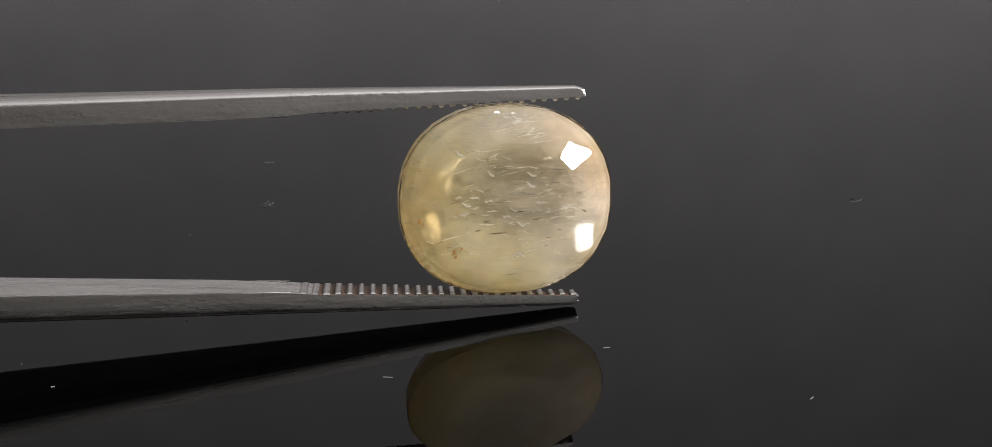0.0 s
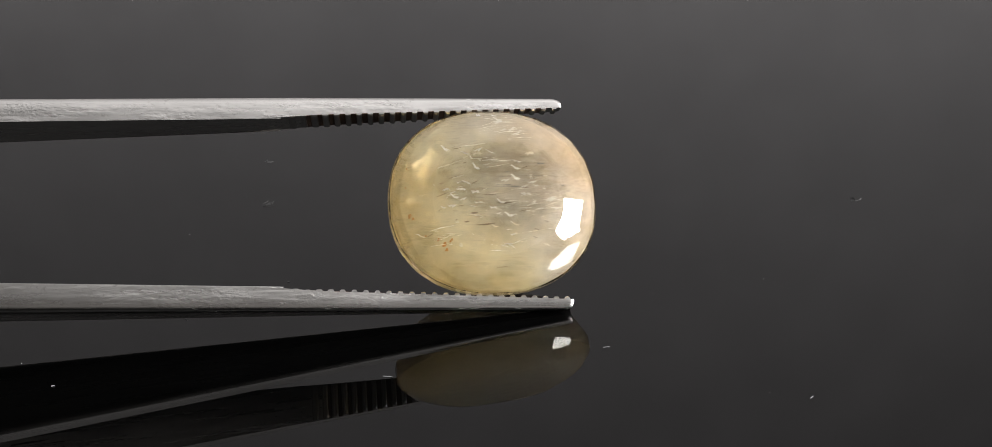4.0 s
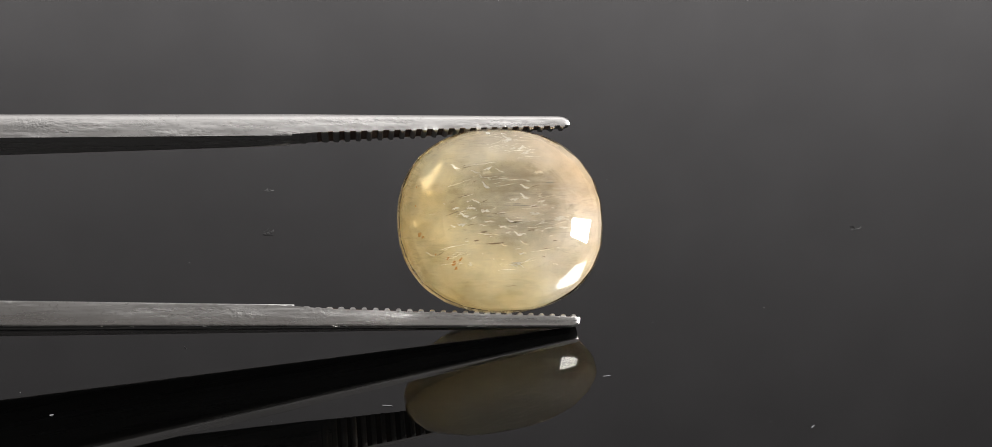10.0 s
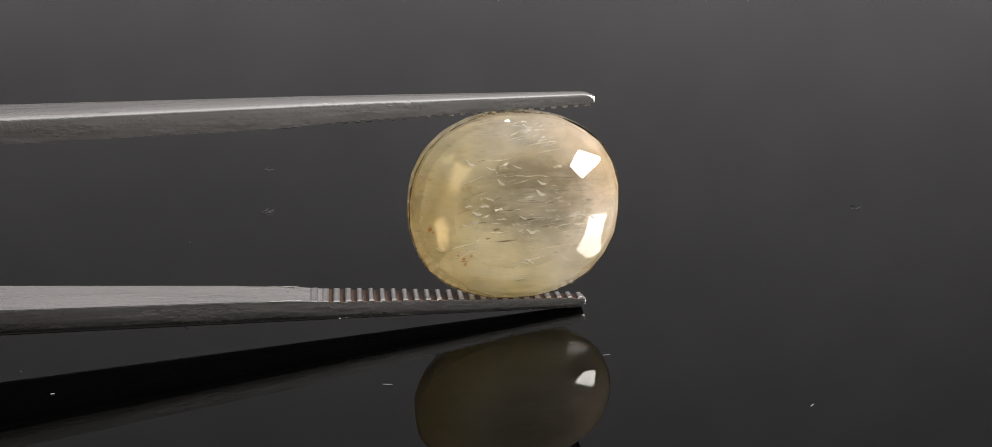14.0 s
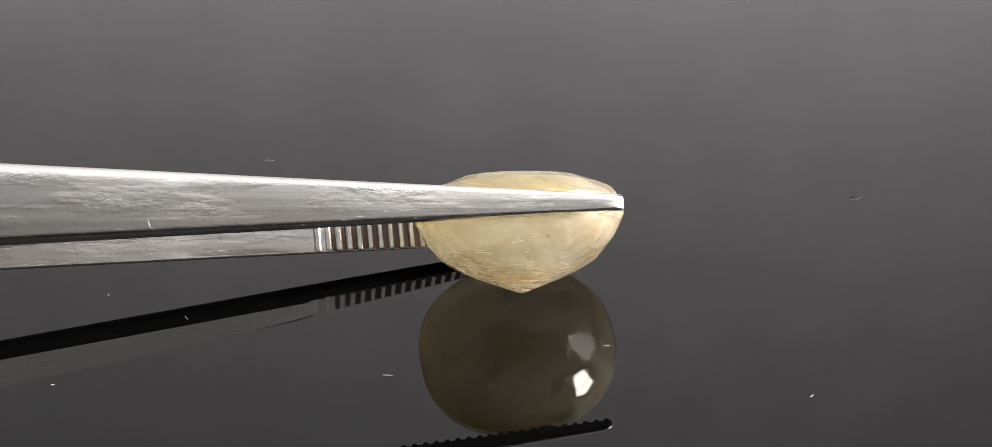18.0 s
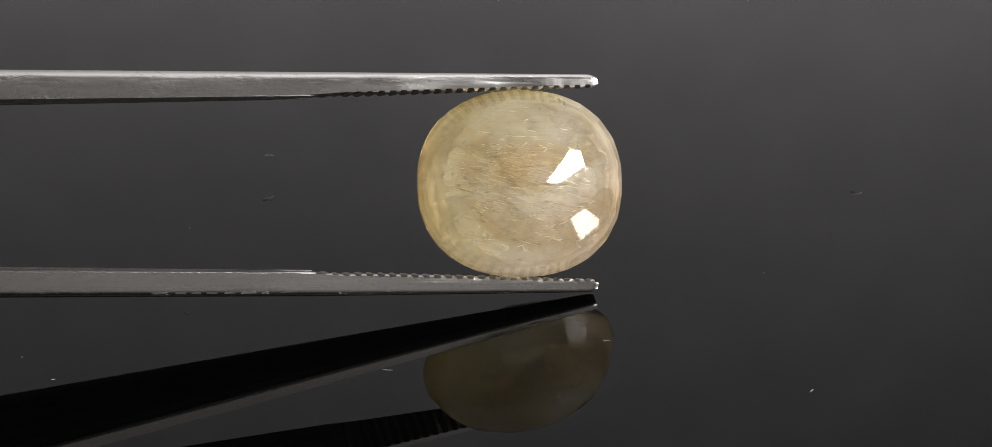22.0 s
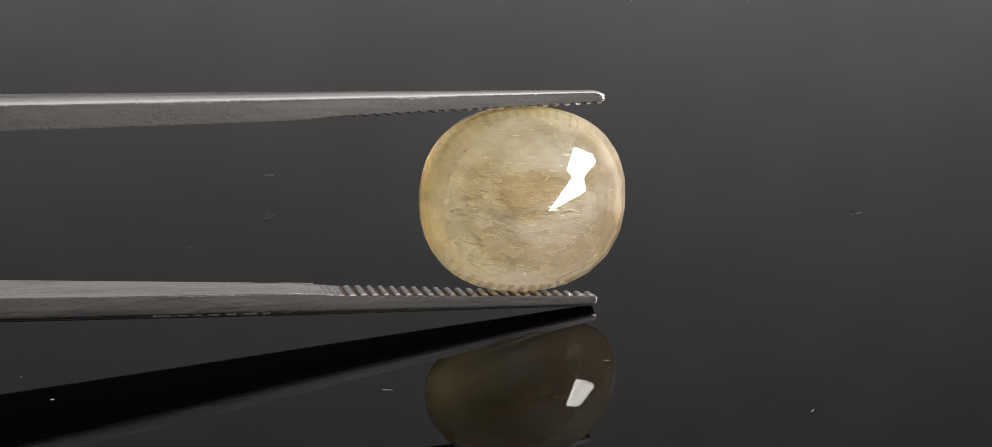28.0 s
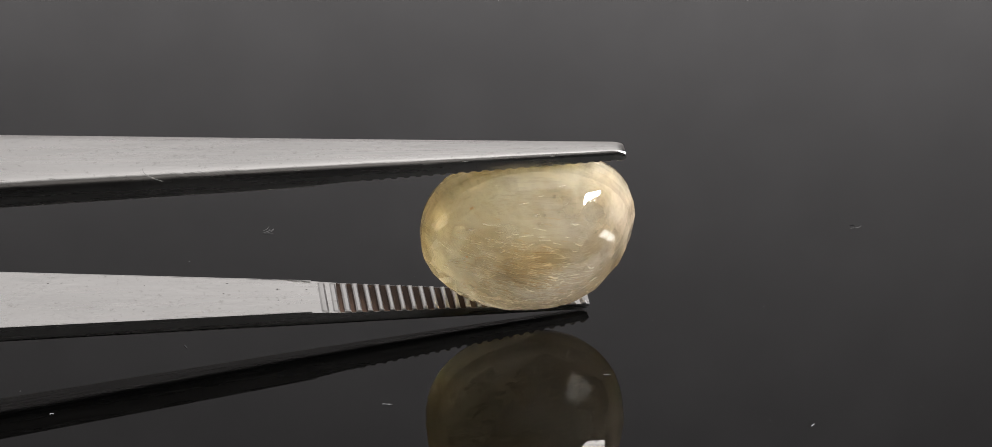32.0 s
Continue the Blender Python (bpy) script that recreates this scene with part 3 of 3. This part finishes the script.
def build_core(gem):
    bm = bmesh.new()
    n = 26
    rows = []
    for r, (k, y) in enumerate(CORE[1:-1]):
        row = []
        for i in range(n):
            px, pz = outline(2 * math.pi * (i + 0.25 * (r // 2)) / n)
            v = Vector((px * k, y, pz * k))
            v *= 1 + 0.02 * noise.noise(v * 0.9) + 0.008 * noise.noise(v * 2.7)
            row.append(bm.verts.new(v * MM))
        rows.append(row)
    for a, b in zip(rows, rows[1:]):
        for i in range(n):
            bm.faces.new((a[i], a[(i + 1) % n], b[(i + 1) % n], b[i]))
    for row, y in ((rows[0], CORE[0][1]), (rows[-1], CORE[-1][1])):
        tip = bm.verts.new(Vector((0, y, 0)) * MM)
        for i in range(n):
            bm.faces.new((row[i], row[(i + 1) % n], tip))
    core = part("milky_inside", bm, MILK, gem, "cloudy honey to pinkish-white inside with streaks")
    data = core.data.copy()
    veil = new("silk_and_view_veil", data)
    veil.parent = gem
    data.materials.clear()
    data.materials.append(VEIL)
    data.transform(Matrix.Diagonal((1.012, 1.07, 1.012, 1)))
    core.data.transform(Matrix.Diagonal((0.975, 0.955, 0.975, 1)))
    tagged(veil, label="thin veil of fine parallel silk, clouds and painted see-through tones")


def add_inclusions(gem):
    """Feathers, specks and needles inside the stone."""
    rng = random.Random(21)

    def shape(name, bm, mat):
        ob = mesh_object(name, bm, mat)
        data = ob.data
        bpy.data.objects.remove(ob)
        return data

    blades = []
    for k in range(8):
        bm = bmesh.new()
        n = 8
        rings = []
        for i in range(n):
            u = i / (n - 1)
            wide = math.sin(math.pi * (0.05 + 0.9 * u)) * rng.uniform(0.4, 1.0)
            bend = 0.5 * math.sin(3.0 * u + k) + rng.uniform(-0.3, 0.3)
            x = u - 0.5
            rings.append([Vector((x, -0.5, bend)), Vector((x, 0, bend + wide * 0.5)), Vector((x, 0.5, bend)), Vector((x, 0, bend - wide * 0.5))])
        loft(bm, rings)
        blades.append(shape("feather", bm, FEATHER if k % 2 else WISP))

    def put(name, data, x, y, z, size, turn):
        ob = new(name, data)
        ob.parent = gem
        ob.matrix_basis = Matrix.LocRotScale(Vector((x, y, z)) * MM, Euler(turn), Vector(size) * MM)
        return ob

    def blade(x, y, z, long, way):
        """A silky thread, or a small bright fracture tilted so that it can catch the window."""
        if rng.random() < 0.55:
            face = Vector((rng.gauss(0.18, 0.1), -0.97 * way, rng.gauss(0.05 if way > 0 else -0.2, 0.14))).normalized()
            along = Vector((1, 0, rng.gauss(-0.12, 0.2)))
            along = (along - along.dot(face) * face).normalized()
            turn = Matrix((along, face, along.cross(face))).transposed().to_euler()
            put("feather", blades[1 + 2 * rng.randrange(4)], x, y, z, (min(long, 0.55), 0.03, min(long, 0.5) * rng.uniform(0.12, 0.4)), turn)
        else:
            put("silk_thread", blades[2 * rng.randrange(4)], x, y, z, (long * 1.3, 0.03, max(0.02, long * rng.uniform(0.03, 0.07))),
                (rng.uniform(-0.7, -0.1), rng.gauss(-0.17, 0.1), rng.gauss(0.25 * way, 0.12)))

    # under the table side, gathered in swarms
    swarms = [(-2.2, 0.4, 0.6), (-0.6, 1.9, 0.8), (0.6, 1.1, 0.9), (1.9, 0.2, 0.8), (2.6, -0.5, 0.6), (-0.2, 4.1, 0.55), (0.7, 3.5, 0.5), (-0.8, -0.6, 0.9), (0.4, -2.4, 0.8), (-2.3, -1.9, 0.6), (1.2, -0.7, 0.8)]
    count = 0
    while count < 200:
        cx, cz, r = swarms[count % len(swarms)]
        x, z = rng.gauss(cx, r), rng.gauss(cz, r * 0.55)
        k = math.hypot(x / 5.42, z / 4.83)
        if k > 0.93:
            continue
        y = crown_depth(k) - rng.uniform(0.05, 0.3)
        blade(x, y, z, rng.choice((0.12, 0.2, 0.3, 0.4, 0.5, 0.7, 1.0)), 1)
        count += 1
    # on the pointed side
    count = 0
    while count < 150:
        x, z = rng.gauss(-0.3, 2.2), rng.gauss(0.2, 1.9)
        k = (abs(x / 5.42) ** 2.25 + abs(z / 4.83) ** 2.25) ** (1 / 2.25)
        if k > 0.84:
            continue
        blade(x, core_depth(k) + rng.uniform(0.03, 0.15), z, rng.choice((0.15, 0.2, 0.3, 0.3, 0.45, 0.6)), -1)
        count += 1
    # a brush of fine parallel fibres on the pointed side
    bm = bmesh.new()
    loft(bm, [[Vector((u, 0.5 * w * math.cos(a), 0.5 * w * math.sin(a) + 0.8 * u * u)) for a in (0, 1.57, 3.14, 4.71)] for u, w in ((-0.5, 0.2), (-0.2, 0.9), (0.15, 1.0), (0.5, 0.25))])
    straw = shape("brown_fibre", bm, FIBRE)
    count = 0
    while count < 300:
        x, z = rng.gauss(-1.3, 1.7), rng.gauss(-0.1, 1.25)
        k = (abs(x / 5.42) ** 2.25 + abs(z / 4.83) ** 2.25) ** (1 / 2.25)
        if k > 0.8:
            continue
        long, turn = rng.choice((0.25, 0.35, 0.5, 0.5, 0.7, 0.9)), (0, rng.gauss(-0.19, 0.07), rng.gauss(0, 0.15))
        y = core_depth(k) + rng.uniform(0.02, 0.22)
        if count % 2:
            put("brown_fibre", straw, x, y, z, (long, 0.03, rng.uniform(0.02, 0.04)), turn)
        else:
            put("silk_thread", blades[2 * rng.randrange(4)], x, y, z, (long * 1.2, 0.03, rng.uniform(0.015, 0.035)), turn)
        count += 1
    bm = bmesh.new()
    bmesh.ops.create_icosphere(bm, subdivisions=2, radius=0.5)
    for v in bm.verts:
        v.co *= 0.75 + 0.5 * noise.noise(v.co * 4)
    rust = shape("rust_spot", bm, RUST)
    for x, y, z, k in ((-4.35, -1.0, -0.85, 0.2), (-4.2, -1.05, -1.0, 0.12), (-2.7, -1.52, -2.35, 0.26), (-3.0, -1.45, -2.1, 0.16), (-2.4, -1.55, -2.2, 0.14),
                       (-3.6, -1.3, -1.9, 0.1), (-4.5, -0.9, 0.6, 0.1), (-4.4, -0.9, 1.6, 0.1), (-2.6, -1.5, -2.6, 0.18),
                       (-3.35, 0.95, -0.45, 0.16), (-3.2, 0.6, -2.6, 0.12), (-3.3, 1.2, 0.2, 0.08)):
        k2 = min(0.98, math.hypot(x / 5.42, z / 4.83))
        y = crown_depth(k2) - 0.01 if y < -0.5 else core_depth(k2) + 0.01
        put("rust_spot", rust, x, y, z, (k * 1.5, k * 0.5, k * 0.9), (0.2, 0.3 * x, 0))
    bm = bmesh.new()
    loft(bm, [[Vector((u, 0.5 * w * math.cos(a), 0.5 * w * math.sin(a) + 0.6 * u * u)) for a in (0, 1.57, 3.14, 4.71)] for u, w in ((-0.5, 0.2), (-0.2, 0.9), (0.1, 1.0), (0.5, 0.25))])
    thin = shape("needle", bm, NEEDLE)
    for x, z, long in ((-0.65, -1.45, 0.95), (0.4, -0.35, 0.75), (3.7, -0.4, 0.35), (-1.2, -0.85, 0.4), (-1.6, -1.3, 0.3)):
        put("crack", thin, x, crown_depth(math.hypot(x / 5.42, z / 4.83)) - 0.06, z, (long, 0.04, 0.075), (0, 0.1 * x, 0))
    count = 0
    while count < 40:
        x, z = rng.uniform(-3.8, 3.2), rng.gauss(-0.6, 1.7)
        k = math.hypot(x / 5.42, z / 4.83)
        if k > 0.8:
            continue
        if count % 2:
            y = crown_depth(k) - 0.03
        else:
            y = core_depth(k) + 0.02
        put("needle", thin, x, y, z, (rng.uniform(0.15, 0.8), 0.03, 0.035), (0, rng.gauss(-0.15, 0.25), rng.gauss(0, 0.1)))
        count += 1


# share of the outline and depth in mm, from the table over the girdle to the pointed end
PROFILE = ((0.0, -2.0), (0.3, -2.0), (0.6, -2.0), (0.74, -1.75), (0.87, -1.36), (0.96, -0.93), (1.0, -0.67), (1.0, -0.41), (0.985, -0.02), (0.94, 0.6),
           (0.865, 1.25), (0.78, 1.8), (0.67, 2.3), (0.54, 2.73), (0.4, 3.08), (0.22, 3.45), (0.0, 3.75))
# rows of facets: side, tilt in degrees, how many, turn
CUTS = ((-1, 66.9, 22, 0.347), (-1, 52.7, 12, 0.58), (-1, 39.4, 28, 0.302), (1, 0.0, 44, 0.0), (1, 27.1, 25, 0.795), (1, 40.3, 19, 0.208), (1, 59.7, 17, 0.807), (1, 69.2, 17, 0.518))


def cut_stone():
    """The stone cut facet by facet out of a block, each facet touching the smooth form."""
    p = np.array(PROFILE)
    s = np.linspace(0, 1, 120)
    at = np.linspace(0, 1, len(p))
    k, y = np.interp(s, at, p[:, 0]), np.interp(s, at, p[:, 1])
    ring = np.array([outline(2 * math.pi * i / 240) for i in range(240)])
    form = np.stack([np.outer(k, ring[:, 0]), np.repeat(y[:, None], 240, 1), np.outer(k, ring[:, 1])], -1).reshape(-1, 3)
    bm = bmesh.new()
    bmesh.ops.create_cube(bm, size=14)

    def cut(n):
        touch = form[np.argmax(form @ n)]
        made = bmesh.ops.bisect_plane(bm, geom=bm.verts[:] + bm.edges[:] + bm.faces[:], dist=1e-5, plane_co=touch, plane_no=n, clear_outer=True)
        edges = [e for e in made["geom_cut"] if isinstance(e, bmesh.types.BMEdge)]
        if len(edges) > 2:
            bmesh.ops.edgeloop_fill(bm, edges=edges)

    cut(np.array((0.0, -1.0, 0.0)))
    for side, tilt, count, turn in CUTS:
        tilt = radians(tilt)
        for i in range(count):
            x, z = outline(2 * math.pi * (i + turn) / count)
            nx, nz = math.copysign(abs(x / 5.42) ** 1.25, x) / 5.42, math.copysign(abs(z / 4.83) ** 1.25, z) / 4.83
            flat = math.hypot(nx, nz)
            cut(np.array((nx / flat * math.cos(tilt), side * math.sin(tilt), nz / flat * math.cos(tilt))))
    bmesh.ops.remove_doubles(bm, verts=bm.verts[:], dist=0.01)
    bmesh.ops.bevel(bm, geom=bm.edges[:], offset=0.025, segments=1, affect="EDGES", clamp_overlap=True)
    bmesh.ops.scale(bm, vec=(MM, MM, MM), verts=bm.verts[:])
    return bm


def build_gem():
    gem = mesh_object("gem", cut_stone(), GEM)
    build_core(gem)
    add_inclusions(gem)
    tagged(gem, label="oval faceted pale yellow sapphire, cloudy, gripped by the tweezers", category="gem")
    return gem


tweezers = build_tweezers()
gem = build_gem()


def motions():
    rows = [(t, pose(x * MM, y * MM, z * MM, rx, ry, rz) @ Matrix.Translation(GRIP * MM)) for t, x, y, z, rx, ry, rz in TURNS]
    walk(tweezers, rows)
    walk(gem, rows)


motions()
